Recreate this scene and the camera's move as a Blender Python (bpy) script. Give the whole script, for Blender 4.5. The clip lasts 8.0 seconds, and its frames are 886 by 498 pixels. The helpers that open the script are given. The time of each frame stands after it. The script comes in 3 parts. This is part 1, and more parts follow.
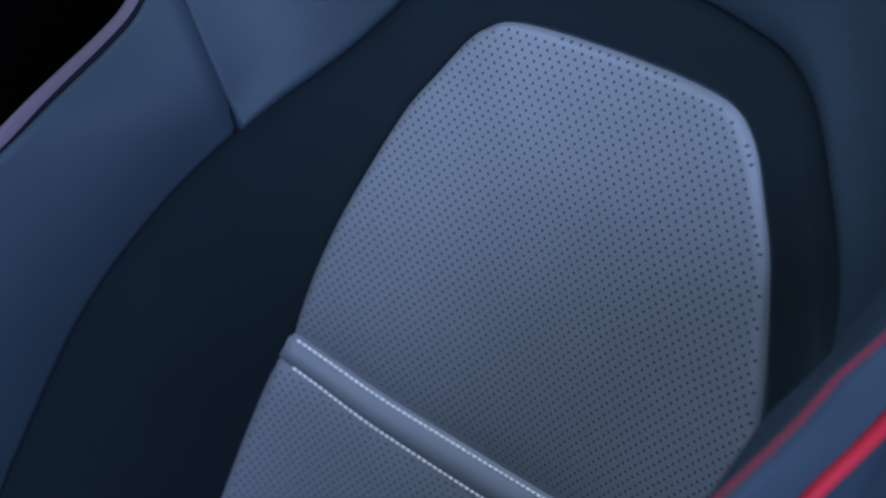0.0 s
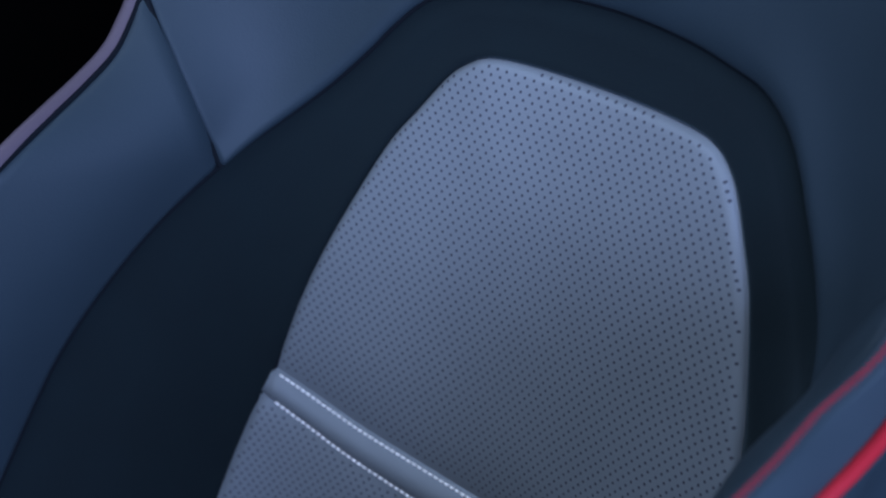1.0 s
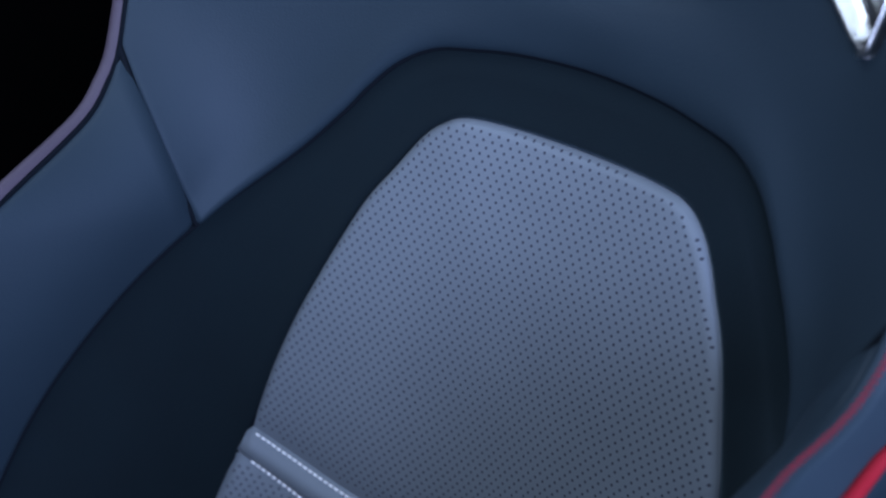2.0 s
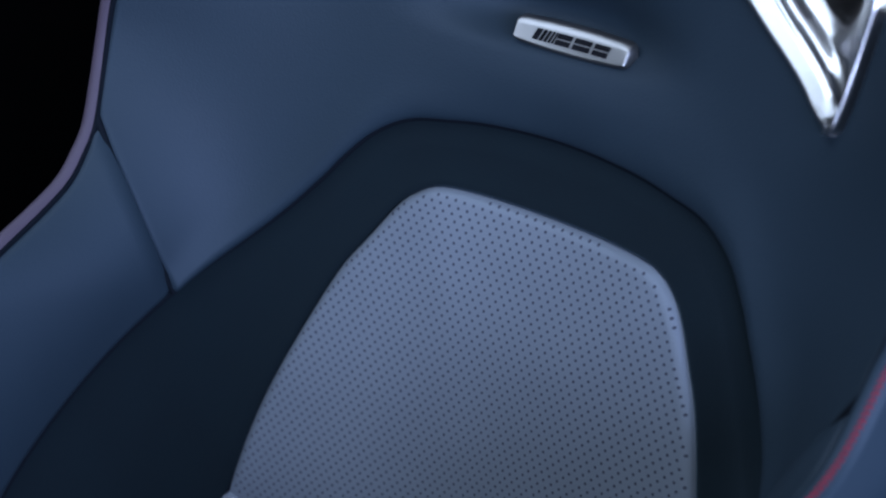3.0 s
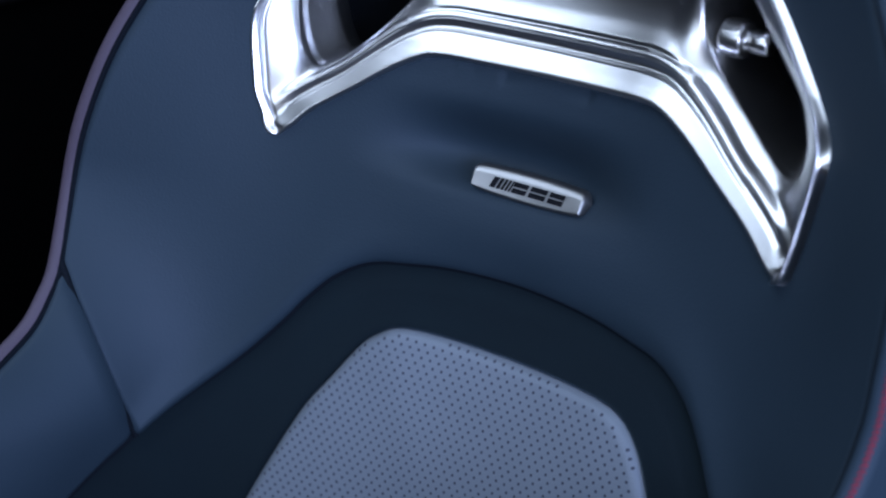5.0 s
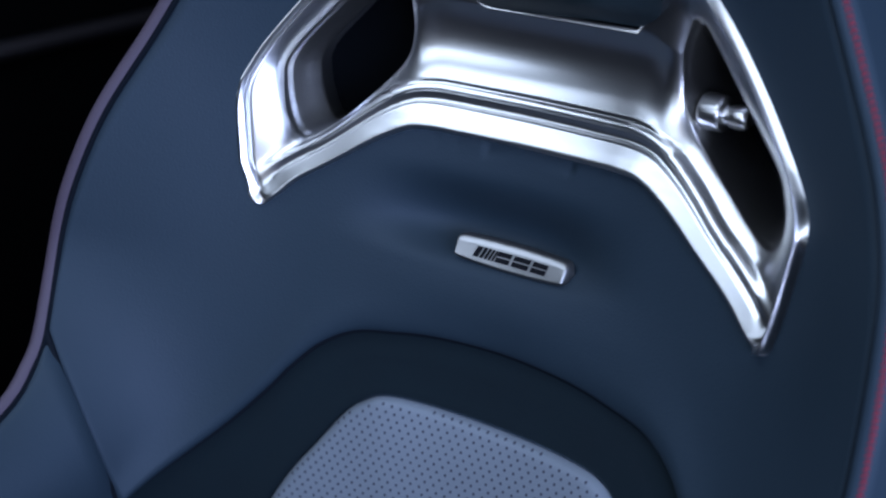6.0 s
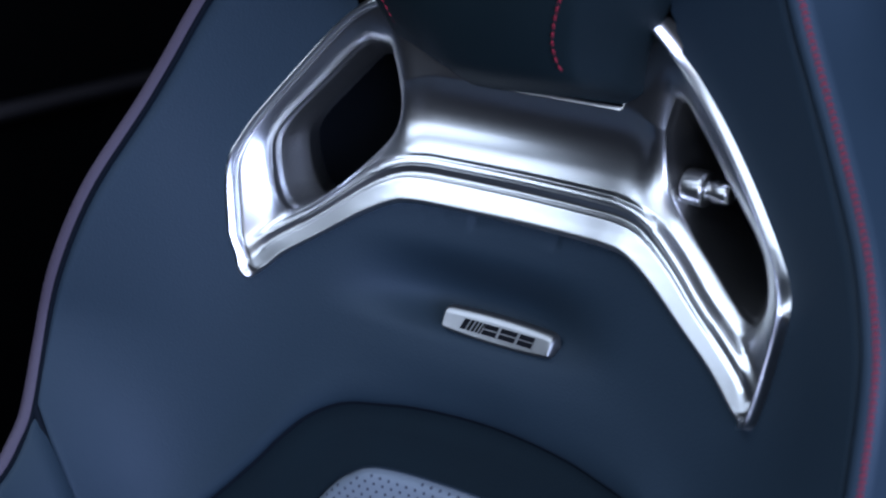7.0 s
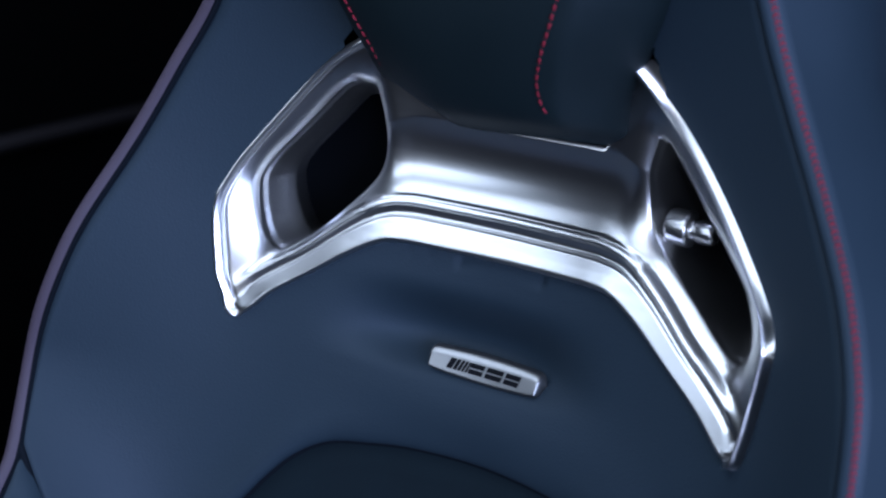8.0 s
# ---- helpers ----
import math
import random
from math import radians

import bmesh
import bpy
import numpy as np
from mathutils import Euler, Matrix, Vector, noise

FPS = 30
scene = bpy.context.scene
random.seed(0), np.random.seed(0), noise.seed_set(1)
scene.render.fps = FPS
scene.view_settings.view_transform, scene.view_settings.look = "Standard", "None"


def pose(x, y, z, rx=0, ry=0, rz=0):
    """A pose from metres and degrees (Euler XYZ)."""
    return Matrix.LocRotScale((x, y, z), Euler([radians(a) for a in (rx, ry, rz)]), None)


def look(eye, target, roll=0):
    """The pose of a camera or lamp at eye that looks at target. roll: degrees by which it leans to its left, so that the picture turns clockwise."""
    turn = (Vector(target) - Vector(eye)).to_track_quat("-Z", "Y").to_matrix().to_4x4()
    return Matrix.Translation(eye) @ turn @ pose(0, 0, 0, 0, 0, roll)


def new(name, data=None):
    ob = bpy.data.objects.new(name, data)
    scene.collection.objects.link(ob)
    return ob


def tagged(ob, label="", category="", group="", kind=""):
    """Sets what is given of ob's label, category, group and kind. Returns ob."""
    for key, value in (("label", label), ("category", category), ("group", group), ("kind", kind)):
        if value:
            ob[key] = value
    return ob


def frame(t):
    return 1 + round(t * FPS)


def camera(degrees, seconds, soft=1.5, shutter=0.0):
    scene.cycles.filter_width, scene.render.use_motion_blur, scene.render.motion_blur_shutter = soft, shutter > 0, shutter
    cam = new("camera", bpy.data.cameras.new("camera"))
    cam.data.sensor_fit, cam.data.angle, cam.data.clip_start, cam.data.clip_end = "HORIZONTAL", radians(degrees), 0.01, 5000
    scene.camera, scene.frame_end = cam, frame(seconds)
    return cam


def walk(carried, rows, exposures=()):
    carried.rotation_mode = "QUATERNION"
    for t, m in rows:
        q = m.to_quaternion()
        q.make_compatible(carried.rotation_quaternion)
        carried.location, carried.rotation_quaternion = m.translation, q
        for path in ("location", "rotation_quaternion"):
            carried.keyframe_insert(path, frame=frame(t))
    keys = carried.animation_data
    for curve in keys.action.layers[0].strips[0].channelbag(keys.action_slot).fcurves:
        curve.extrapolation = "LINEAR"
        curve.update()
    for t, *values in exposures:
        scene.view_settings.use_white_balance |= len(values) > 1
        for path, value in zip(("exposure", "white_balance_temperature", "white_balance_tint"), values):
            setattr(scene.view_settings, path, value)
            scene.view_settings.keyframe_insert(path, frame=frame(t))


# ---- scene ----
cam = camera(37.96, 8.0, soft=2.2)
PATH = [
    (0.0, pose(0.2450, -0.3884, 1.1028, 54.28, 0.71, 41.43)),
    (0.5, pose(0.2452, -0.3871, 1.1045, 54.67, 0.70, 41.17)),
    (1.0, pose(0.2464, -0.3858, 1.1064, 55.45, 0.56, 40.89)),
    (1.5, pose(0.2495, -0.3847, 1.1062, 56.76, 0.51, 40.66)),
    (3.0, pose(0.2472, -0.3871, 1.1198, 59.87, -0.22, 38.77)),
    (3.5, pose(0.2472, -0.3879, 1.1238, 61.01, -0.32, 38.26)),
    (4.0, pose(0.2469, -0.3888, 1.1280, 62.22, -0.43, 37.67)),
    (4.5, pose(0.2460, -0.3917, 1.1330, 63.51, -0.67, 37.00)),
    (6.0, pose(0.2430, -0.3996, 1.1452, 67.15, -1.20, 35.19)),
    (6.5, pose(0.2432, -0.4008, 1.1496, 68.44, -1.24, 34.86)),
    (7.0, pose(0.2435, -0.4012, 1.1540, 69.56, -1.17, 34.52)),
    (7.5, pose(0.2444, -0.4009, 1.1571, 70.40, -1.20, 34.25)),
    (8.0, pose(0.2447, -0.4012, 1.1584, 70.89, -1.23, 34.02)),
]
cam.data.dof.use_dof, cam.data.dof.focus_distance, cam.data.dof.aperture_fstop = True, 0.5, 8.0
walk(cam, PATH, exposures=[(0.0, 0.20), (1.5, 0.15), (3.0, 0.05), (8.0, -0.06)])

# ---- light: cool daylight through the windscreen and the side window ----
world = bpy.data.worlds.new("world")
scene.world = world
world.use_nodes = True
sky = world.node_tree.nodes.new("ShaderNodeTexSky")
sky.sky_type, sky.sun_disc, sky.sun_elevation, sky.sun_rotation = "NISHITA", False, radians(25), radians(160)
world.node_tree.links.new(sky.outputs[0], world.node_tree.nodes["Background"].inputs[0])
world.node_tree.nodes["Background"].inputs[1].default_value = 0.05


def window_light(name, eye, target, sx, sy, watts, colour):
    data = bpy.data.lights.new(name, "AREA")
    data.shape, data.size, data.size_y, data.energy, data.color = "RECTANGLE", sx, sy, watts, colour
    ob = new(name, data)
    ob.matrix_world = look(eye, target)
    return ob


window_light("roof_glass_light", (-0.28, -0.42, 1.74), (-0.28, -0.38, 0.9), 1.05, 0.8, 12.5, (0.62, 0.76, 1.0))
window_light("windscreen_light", (0.0, -1.2, 1.48), (0.0, 0.0, 0.9), 1.2, 0.35, 5.5, (0.60, 0.74, 1.0))
window_light("side_window_light", (0.83, -0.52, 1.10), (-0.1, 0.0, 0.80), 0.8, 0.42, 26.0, (0.47, 0.60, 1.0))


# ---- materials ----
def shader(name, colour, rough, metal=0.0, grain=0.0, grain_scale=900.0, blotch=0.0, blotch_scale=25.0, sheen=0.0, spec=0.5, cells=False):
    m = bpy.data.materials.new(name)
    m.use_nodes = True
    t = m.node_tree
    b = t.nodes["Principled BSDF"]
    b.inputs["Base Color"].default_value = (*colour, 1)
    b.inputs["Roughness"].default_value = rough
    b.inputs["Metallic"].default_value = metal
    b.inputs["Specular IOR Level"].default_value = spec
    if not metal:
        b.inputs["Specular Tint"].default_value = (0.72, 0.82, 1.0, 1)
    if sheen:
        b.inputs["Sheen Weight"].default_value = sheen
        b.inputs["Sheen Roughness"].default_value = 0.4
        b.inputs["Sheen Tint"].default_value = (0.55, 0.8, 1.0, 1)
    co = t.nodes.new("ShaderNodeTexCoord")
    if blotch:
        n = t.nodes.new("ShaderNodeTexNoise")
        n.inputs["Scale"].default_value, n.inputs["Detail"].default_value = blotch_scale, 6
        t.links.new(co.outputs["Object"], n.inputs["Vector"])
        mix = t.nodes.new("ShaderNodeMix")
        mix.data_type = "RGBA"
        t.links.new(n.outputs["Fac"], mix.inputs["Factor"])
        mix.inputs["A"].default_value = (*[c * (1 - blotch) for c in colour], 1)
        mix.inputs["B"].default_value = (*[c * (1 + blotch) for c in colour], 1)
        t.links.new(mix.outputs["Result"], b.inputs["Base Color"])
        mr = t.nodes.new("ShaderNodeMapRange")
        mr.inputs["To Min"].default_value, mr.inputs["To Max"].default_value = rough - 0.07, rough + 0.07
        t.links.new(n.outputs["Fac"], mr.inputs["Value"])
        t.links.new(mr.outputs["Result"], b.inputs["Roughness"])
    if grain:
        if cells:
            g = t.nodes.new("ShaderNodeTexVoronoi")
            out = g.outputs["Distance"]
        else:
            g = t.nodes.new("ShaderNodeTexNoise")
            g.inputs["Detail"].default_value = 4
            out = g.outputs["Fac"]
        g.inputs["Scale"].default_value = grain_scale
        t.links.new(co.outputs["Object"], g.inputs["Vector"])
        bump = t.nodes.new("ShaderNodeBump")
        bump.inputs["Strength"].default_value = grain
        bump.inputs["Distance"].default_value = 0.0004
        t.links.new(out, bump.inputs["Height"])
        t.links.new(bump.outputs["Normal"], b.inputs["Normal"])
    return m


LEATHER = shader("black_leather", (0.0070, 0.0148, 0.0218), 0.66, grain=0.12, grain_scale=1100, cells=True, blotch=0.12, spec=0.36)
SUEDE = shader("dark_microfibre", (0.0027, 0.0059, 0.0076), 0.95, grain=0.5, grain_scale=1800, blotch=0.25, blotch_scale=40, sheen=0.14, spec=0.15)
GREY = shader("grey_leather", (0.096, 0.111, 0.131), 0.52, grain=0.15, grain_scale=1100, cells=True, blotch=0.06)
HOLE = shader("perforation", (0.03, 0.032, 0.045), 0.9)
THREAD = shader("pale_thread", (0.7, 0.7, 0.72), 0.6)
RED = shader("red_thread", (0.17, 0.010, 0.020), 0.8, spec=0.2)
RED_PIPING = shader("red_piping", (0.20, 0.004, 0.010), 0.6, grain=0.2, spec=0.25)
# flank leather tinted mauve for its grazing reflection and the red thread
EDGE = shader("edge_reflection_leather", (0.046, 0.034, 0.048), 0.6, grain=0.1, grain_scale=1100, cells=True, blotch=0.1, spec=0.3)
WELT = shader("seam_groove", (0.0028, 0.0040, 0.0062), 0.9, spec=0.1)
# near-black: the shade in the openings and behind the headrest, as colour
SHADE = shader("painted_shade", (0.0012, 0.0015, 0.002), 0.95, spec=0.03)
CHROME = shader("satin_metal", (0.58, 0.575, 0.57), 0.285, metal=1.0, grain=0.02, grain_scale=500)
BADGE = shader("brushed_badge_metal", (0.27, 0.27, 0.27), 0.38, metal=1.0, grain=0.05)
BLACK = shader("black_print", (0.004, 0.004, 0.005), 0.7, spec=0.1)
REST = shader("headrest_leather", (0.0028, 0.0064, 0.0072), 0.6, grain=0.12, grain_scale=1100, cells=True, blotch=0.1, spec=0.2)
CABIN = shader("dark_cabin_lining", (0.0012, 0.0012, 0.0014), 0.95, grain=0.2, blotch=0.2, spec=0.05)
CARPET = shader("black_carpet", (0.01, 0.01, 0.011), 0.97, grain=0.6, blotch=0.3)
PLASTIC = shader("black_plastic", (0.012, 0.012, 0.014), 0.6, grain=0.2)
TRIM_STRIP = shader("dull_trim_strip", (0.016, 0.014, 0.016), 0.7, blotch=0.1, spec=0.2)

# ---- the backrest's surface: width along the padding (s), height along the back (z) ----
RECLINE = pose(0, 0, 0.95, -15, 0, 0)


def ease(t):
    t = np.clip(t, 0, 1)
    return t * t * (3 - 2 * t)


Z_TABLE = np.linspace(-0.56, 0.32, 177)
S_TABLE = np.linspace(0, 0.40, 201)


def section_table():
    xs, ys = [], []
    ds = S_TABLE[1] - S_TABLE[0]
    for z in Z_TABLE:
        k = 2.05 + 0.55 * ease((z + 0.1) / 0.15)
        wall = radians(44) * ease((-0.03 - z) / 0.11)
        th = np.minimum(np.arctan(1.86 * k * S_TABLE) + wall * ease((S_TABLE - 0.095) / 0.075), radians(97))
        c, d = np.cos(th), np.sin(th)
        xs.append(np.concatenate([[0], np.cumsum((c[1:] + c[:-1]) / 2 * ds)]))
        ys.append(-np.concatenate([[0], np.cumsum((d[1:] + d[:-1]) / 2 * ds)]) - 2.6 * max(z - 0.03, 0) ** 2)
    return np.array(xs), np.array(ys)


X_GRID, Y_GRID = section_table()


def lean(s, z):
    """The covers sit a little off the middle: how far they are drawn sideways."""
    door = np.interp(z, [-0.34, -0.26, -0.20, -0.15, -0.09, -0.06, -0.045, -0.03], [0.0015, 0.002, 0.0027, 0.0030, 0.0035, 0.0040, 0.0030, 0.0])
    tunnel = np.interp(z, [-0.34, -0.18, -0.167, -0.148, -0.128, -0.11, -0.095, -0.05, -0.03, 0.0], [-0.003, -0.004, -0.002, -0.0008, 0.001, 0.003, 0.0042, 0.006, 0.003, 0.0])
    a = np.abs(s)
    w = (door + (tunnel - door) * ease((s + 0.04) / 0.08)) * (1 - ease((a - 0.13) / 0.05))
    from_s = 0.137 - 0.32 * np.maximum(z - 0.055, 0)
    w = w - (0.0028 + 0.0050 * (s > 0) * ease((z - 0.03) / 0.09)) * ease((a - from_s) / 0.02) * ease((z + 0.10) / 0.07)
    w = w - 0.0024 * ease((z - 0.035) / 0.03) * ease((a - 0.055) / 0.02) * (1 - ease((a - from_s) / 0.02))
    return w + 0.0026 * (s < 0) * ease((a - 0.095) / 0.02) * (1 - ease((a - 0.128) / 0.02)) * ease((0.012 - z) / 0.012) * ease((z + 0.03) / 0.012)


def raw(s, z):
    s = s + lean(s, z)
    # the shoulder on the door side is a little narrower than the other one
    s = s - ease((s - 0.130) / 0.060) * np.interp(z, [-0.15, -0.125, -0.105, -0.09, -0.065, -0.04, -0.02, 0.0, 0.03, 0.06], [0, 0.007, 0.018, 0.025, 0.026, 0.022, 0.018, 0.013, 0.005, 0])
    a = np.clip(np.abs(s) / (S_TABLE[1] - S_TABLE[0]), 0, len(S_TABLE) - 1.001)
    b = np.clip((z - Z_TABLE[0]) / (Z_TABLE[1] - Z_TABLE[0]), 0, len(Z_TABLE) - 1.001)
    i, j = a.astype(int), b.astype(int)
    u, v = a - i, b - j

    def at(g):
        return (g[j, i] * (1 - u) + g[j, i + 1] * u) * (1 - v) + (g[j + 1, i] * (1 - u) + g[j + 1, i + 1] * u) * v

    dip = 0.0045 * np.exp(-((np.abs(s) - 0.118) / 0.032) ** 2 - ((z - 0.015) / 0.05) ** 2)
    inward = 0.009 * ease((s - 0.16) / 0.05) * ease((-0.075 - z) / 0.035)
    return np.stack([at(X_GRID) * np.sign(s) - inward, at(Y_GRID) + dip, z], -1)


def skin(s, z, off=0.0):
    """Places on the padding, off metres towards the sitter."""
    s, z = np.asarray(s, float), np.asarray(z, float)
    s, z = np.broadcast_arrays(s, z)
    e = 0.002
    n = np.cross(raw(s + e, z) - raw(s - e, z), raw(s, z + e) - raw(s, z - e))
    n = n / np.linalg.norm(n, axis=-1, keepdims=True)
    return raw(s, z) + n * np.asarray(off)[..., None]


def curve(points, count):
    """A smooth line of count places through a few corners, evenly spaced."""
    p = np.array(points, float)
    q = np.vstack([2 * p[0] - p[1], p, 2 * p[-1] - p[-2]])
    out = []
    for i in range(len(p) - 1):
        a, b, c, d = q[i:i + 4]
        for t in np.linspace(0, 1, 24, endpoint=False):
            out.append(0.5 * (2 * b + (c - a) * t + (2 * a - 5 * b + 4 * c - d) * t * t + (3 * b - a - 3 * c + d) * t ** 3))
    out = np.array(out + [p[-1]])
    w = np.concatenate([[0], np.cumsum(np.linalg.norm(np.diff(out, axis=0), axis=1))])
    g = np.linspace(0, w[-1], count)
    return np.stack([np.interp(g, w, out[:, k]) for k in range(out.shape[1])], -1)


def mirrored(half):
    """A half outline from its middle outwards, made whole from one end to the other."""
    h = np.array(half, float)
    return np.vstack([h[:0:-1] * [-1, 1], h])


# ---- building helpers ----
def mesh_part(name, verts, faces, material, parent=None, label="", smooth=True):
    data = bpy.data.meshes.new(name)
    data.from_pydata([tuple(v) for v in verts], [], [tuple(f) for f in faces])
    data.materials.append(material)
    if smooth:
        data.polygons.foreach_set("use_smooth", [True] * len(data.polygons))
    data.update()
    ob = new(name, data)
    if parent:
        ob.parent = parent
    return tagged(ob, label)


def part(name, bm, material, parent, label="", smooth=True):
    data = bpy.data.meshes.new(name)
    bm.normal_update()
    bm.to_mesh(data)
    bm.free()
    data.materials.append(material)
    if smooth:
        data.polygons.foreach_set("use_smooth", [True] * len(data.polygons))
    ob = new(name, data)
    if parent:
        ob.parent = parent
    return tagged(ob, label)


def grid_faces(rows, cols, closed=False):
    f = []
    for r in range(rows - 1):
        for c in range(cols if closed else cols - 1):
            d = (c + 1) % cols
            f.append((r * cols + c, r * cols + d, (r + 1) * cols + d, (r + 1) * cols + c))
    return f


def sheet(name, grid, material, parent, label="", closed=False):
    """A mesh from a grid of places (rows, cols, 3)."""
    r, c = grid.shape[:2]
    return mesh_part(name, grid.reshape(-1, 3), grid_faces(r, c, closed), material, parent, label)


def tube(name, line, radius, material, parent, label="", sides=8):
    line = np.asarray(line, float)
    tan = np.gradient(line, axis=0)
    tan /= np.linalg.norm(tan, axis=1, keepdims=True)
    ref = np.array([0.31, -0.82, 0.47])
    a = np.cross(tan, ref)
    a /= np.linalg.norm(a, axis=1, keepdims=True)
    b = np.cross(tan, a)
    ang = np.linspace(0, 2 * math.pi, sides, endpoint=False)
    g = line[:, None] + radius * (np.cos(ang)[None, :, None] * a[:, None] + np.sin(ang)[None, :, None] * b[:, None])
    return sheet(name, g, material, parent, label, closed=True)


def stitches(name, line, normal, step, length, radius, material, parent, label="", slant=0.0):
    """Short rounded threads along a line of places, joined in one part."""
    line, normal = np.asarray(line, float), np.asarray(normal, float)
    w = np.concatenate([[0], np.cumsum(np.linalg.norm(np.diff(line, axis=0), axis=1))])
    verts, faces = [], []
    prof = [(-0.5, 0.35), (-0.4, 0.9), (0.0, 1.0), (0.4, 0.9), (0.5, 0.35)]
    for d in np.arange(step / 2, w[-1], step):
        p = np.array([np.interp(d, w, line[:, k]) for k in range(3)])
        q = np.array([np.interp(min(d + 0.002, w[-1]), w, line[:, k]) for k in range(3)])
        o = np.array([np.interp(max(d - 0.002, 0), w, line[:, k]) for k in range(3)])
        n = np.array([np.interp(d, w, normal[:, k]) for k in range(3)])
        t = (q - o) / np.linalg.norm(q - o)
        n = n / np.linalg.norm(n)
        side = np.cross(t, n)
        t = t * math.cos(slant) + side * math.sin(slant)
        side = np.cross(t, n)
        base = len(verts)
        for u, r in prof:
            for a in range(6):
                ang = a * math.pi / 3
                verts.append(p + t * u * length + radius * r * (math.cos(ang) * side + math.sin(ang) * n) - n * radius * 0.6 * abs(u) * 2)
        for i in range(4):
            for a in range(6):
                faces.append((base + i * 6 + a, base + i * 6 + (a + 1) % 6, base + i * 6 + 6 + (a + 1) % 6, base + i * 6 + 6 + a))
        faces.append(tuple(base + a for a in range(5, -1, -1)))
        faces.append(tuple(base + 24 + a for a in range(6)))
    ob = mesh_part(name, verts, faces, material, parent, label)
    return tagged(ob, kind="stuff")


def normals_on(s, z):
    n = skin(s, z, 0.001) - skin(s, z, 0.0)
    return n / np.linalg.norm(n, axis=-1, keepdims=True)


# ---- the cabin round the seat ----
def slab(name, lo, hi, material, label, bevel=0.01):
    bm = bmesh.new()
    bmesh.ops.create_cube(bm, size=1)
    for v in bm.verts:
        v.co = Vector([(lo[k] + hi[k]) / 2 + v.co[k] * (hi[k] - lo[k]) for k in range(3)])
    bmesh.ops.bevel(bm, geom=bm.edges[:], offset=bevel, segments=2, affect="EDGES")
    return tagged(part(name, bm, material, None, smooth=False), label, kind="structure")


slab("floor", (-0.85, -1.5, -0.06), (0.85, 1.3, 0.0), CARPET, "black carpeted cabin floor")


def roof():
    bm = bmesh.new()
    for lo, hi in (((-0.85, -1.0), (0.85, -0.84)), ((-0.85, 0.0), (0.85, 1.3)), ((-0.85, -0.84), (-0.82, 0.0)), ((0.26, -0.84), (0.85, 0.0))):
        made = bmesh.ops.create_cube(bm, size=1)["verts"]
        for v in made:
            v.co = Vector(((lo[0] + hi[0]) / 2 + v.co.x * (hi[0] - lo[0]), (lo[1] + hi[1]) / 2 + v.co.y * (hi[1] - lo[1]), 1.75 + v.co.z * 0.06))
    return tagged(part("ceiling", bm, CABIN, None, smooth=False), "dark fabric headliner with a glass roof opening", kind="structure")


roof()
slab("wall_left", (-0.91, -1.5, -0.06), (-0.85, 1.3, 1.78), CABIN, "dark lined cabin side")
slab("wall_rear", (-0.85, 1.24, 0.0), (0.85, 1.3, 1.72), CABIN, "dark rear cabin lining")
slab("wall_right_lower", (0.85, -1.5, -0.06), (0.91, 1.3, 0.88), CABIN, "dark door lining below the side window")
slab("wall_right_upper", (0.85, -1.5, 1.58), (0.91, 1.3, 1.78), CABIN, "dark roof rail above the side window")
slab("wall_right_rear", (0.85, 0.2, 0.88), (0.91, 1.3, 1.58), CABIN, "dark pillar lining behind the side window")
# out of view: its height keeps low sky out of the trim's reflections
slab("wall_front_lower", (-0.85, -1.5, 0.0), (0.85, -1.44, 1.3), CABIN, "unseen dark front bulkhead, raised to block the sky")

# ---- the seat ----
seat = tagged(new("sports_seat"), "black leather sports seat with grey perforated panel and red stitching", "car seat")
seat.matrix_world = RECLINE

PANEL = [(0, -0.0738), (0.03, -0.0742), (0.05, -0.076), (0.060, -0.0812), (0.0675, -0.089), (0.0775, -0.105), (0.0885, -0.1235), (0.1010, -0.154),
         (0.1114, -0.1835), (0.1182, -0.2096), (0.1236, -0.2379), (0.1334, -0.275), (0.143, -0.319), (0.152, -0.37), (0.158, -0.44), (0.16, -0.52)]
SEAM = [(0, -0.043), (0.03, -0.0446), (0.05, -0.0476), (0.068, -0.0515), (0.083, -0.0605), (0.0945, -0.0735), (0.104, -0.087), (0.1235, -0.111), (0.1573, -0.1453),
        (0.1864, -0.1733), (0.2092, -0.2003), (0.225, -0.2237), (0.2366, -0.2476), (0.2486, -0.2749), (0.2560, -0.2921), (0.267, -0.33), (0.270, -0.44), (0.270, -0.52)]
RIM = [(0, 0.27), (0.05, 0.262), (0.080, 0.235), (0.095, 0.195), (0.108, 0.155), (0.1195, 0.125), (0.1405, 0.0925), (0.160, 0.058), (0.1765, 0.0255),
       (0.1865, -0.0044), (0.192, -0.0328), (0.1945, -0.0735), (0.1985, -0.087), (0.205, -0.0985), (0.217, -0.109), (0.231, -0.1185), (0.2455, -0.128), (0.259, -0.138), (0.275, -0.151), (0.29, -0.170), (0.305, -0.205), (0.31, -0.26), (0.31, -0.52)]
WING_SEAM, WING_RIM = 8, 11


def edge_roll(v, depth, width):
    """How far padding sinks into the seams at v = 0 and v = 1."""
    e = np.minimum(v, 1 - v) / width
    return -depth * (1 - np.sqrt(np.clip(1 - (1 - np.clip(e, 0, 1)) ** 2, 0, 1)))


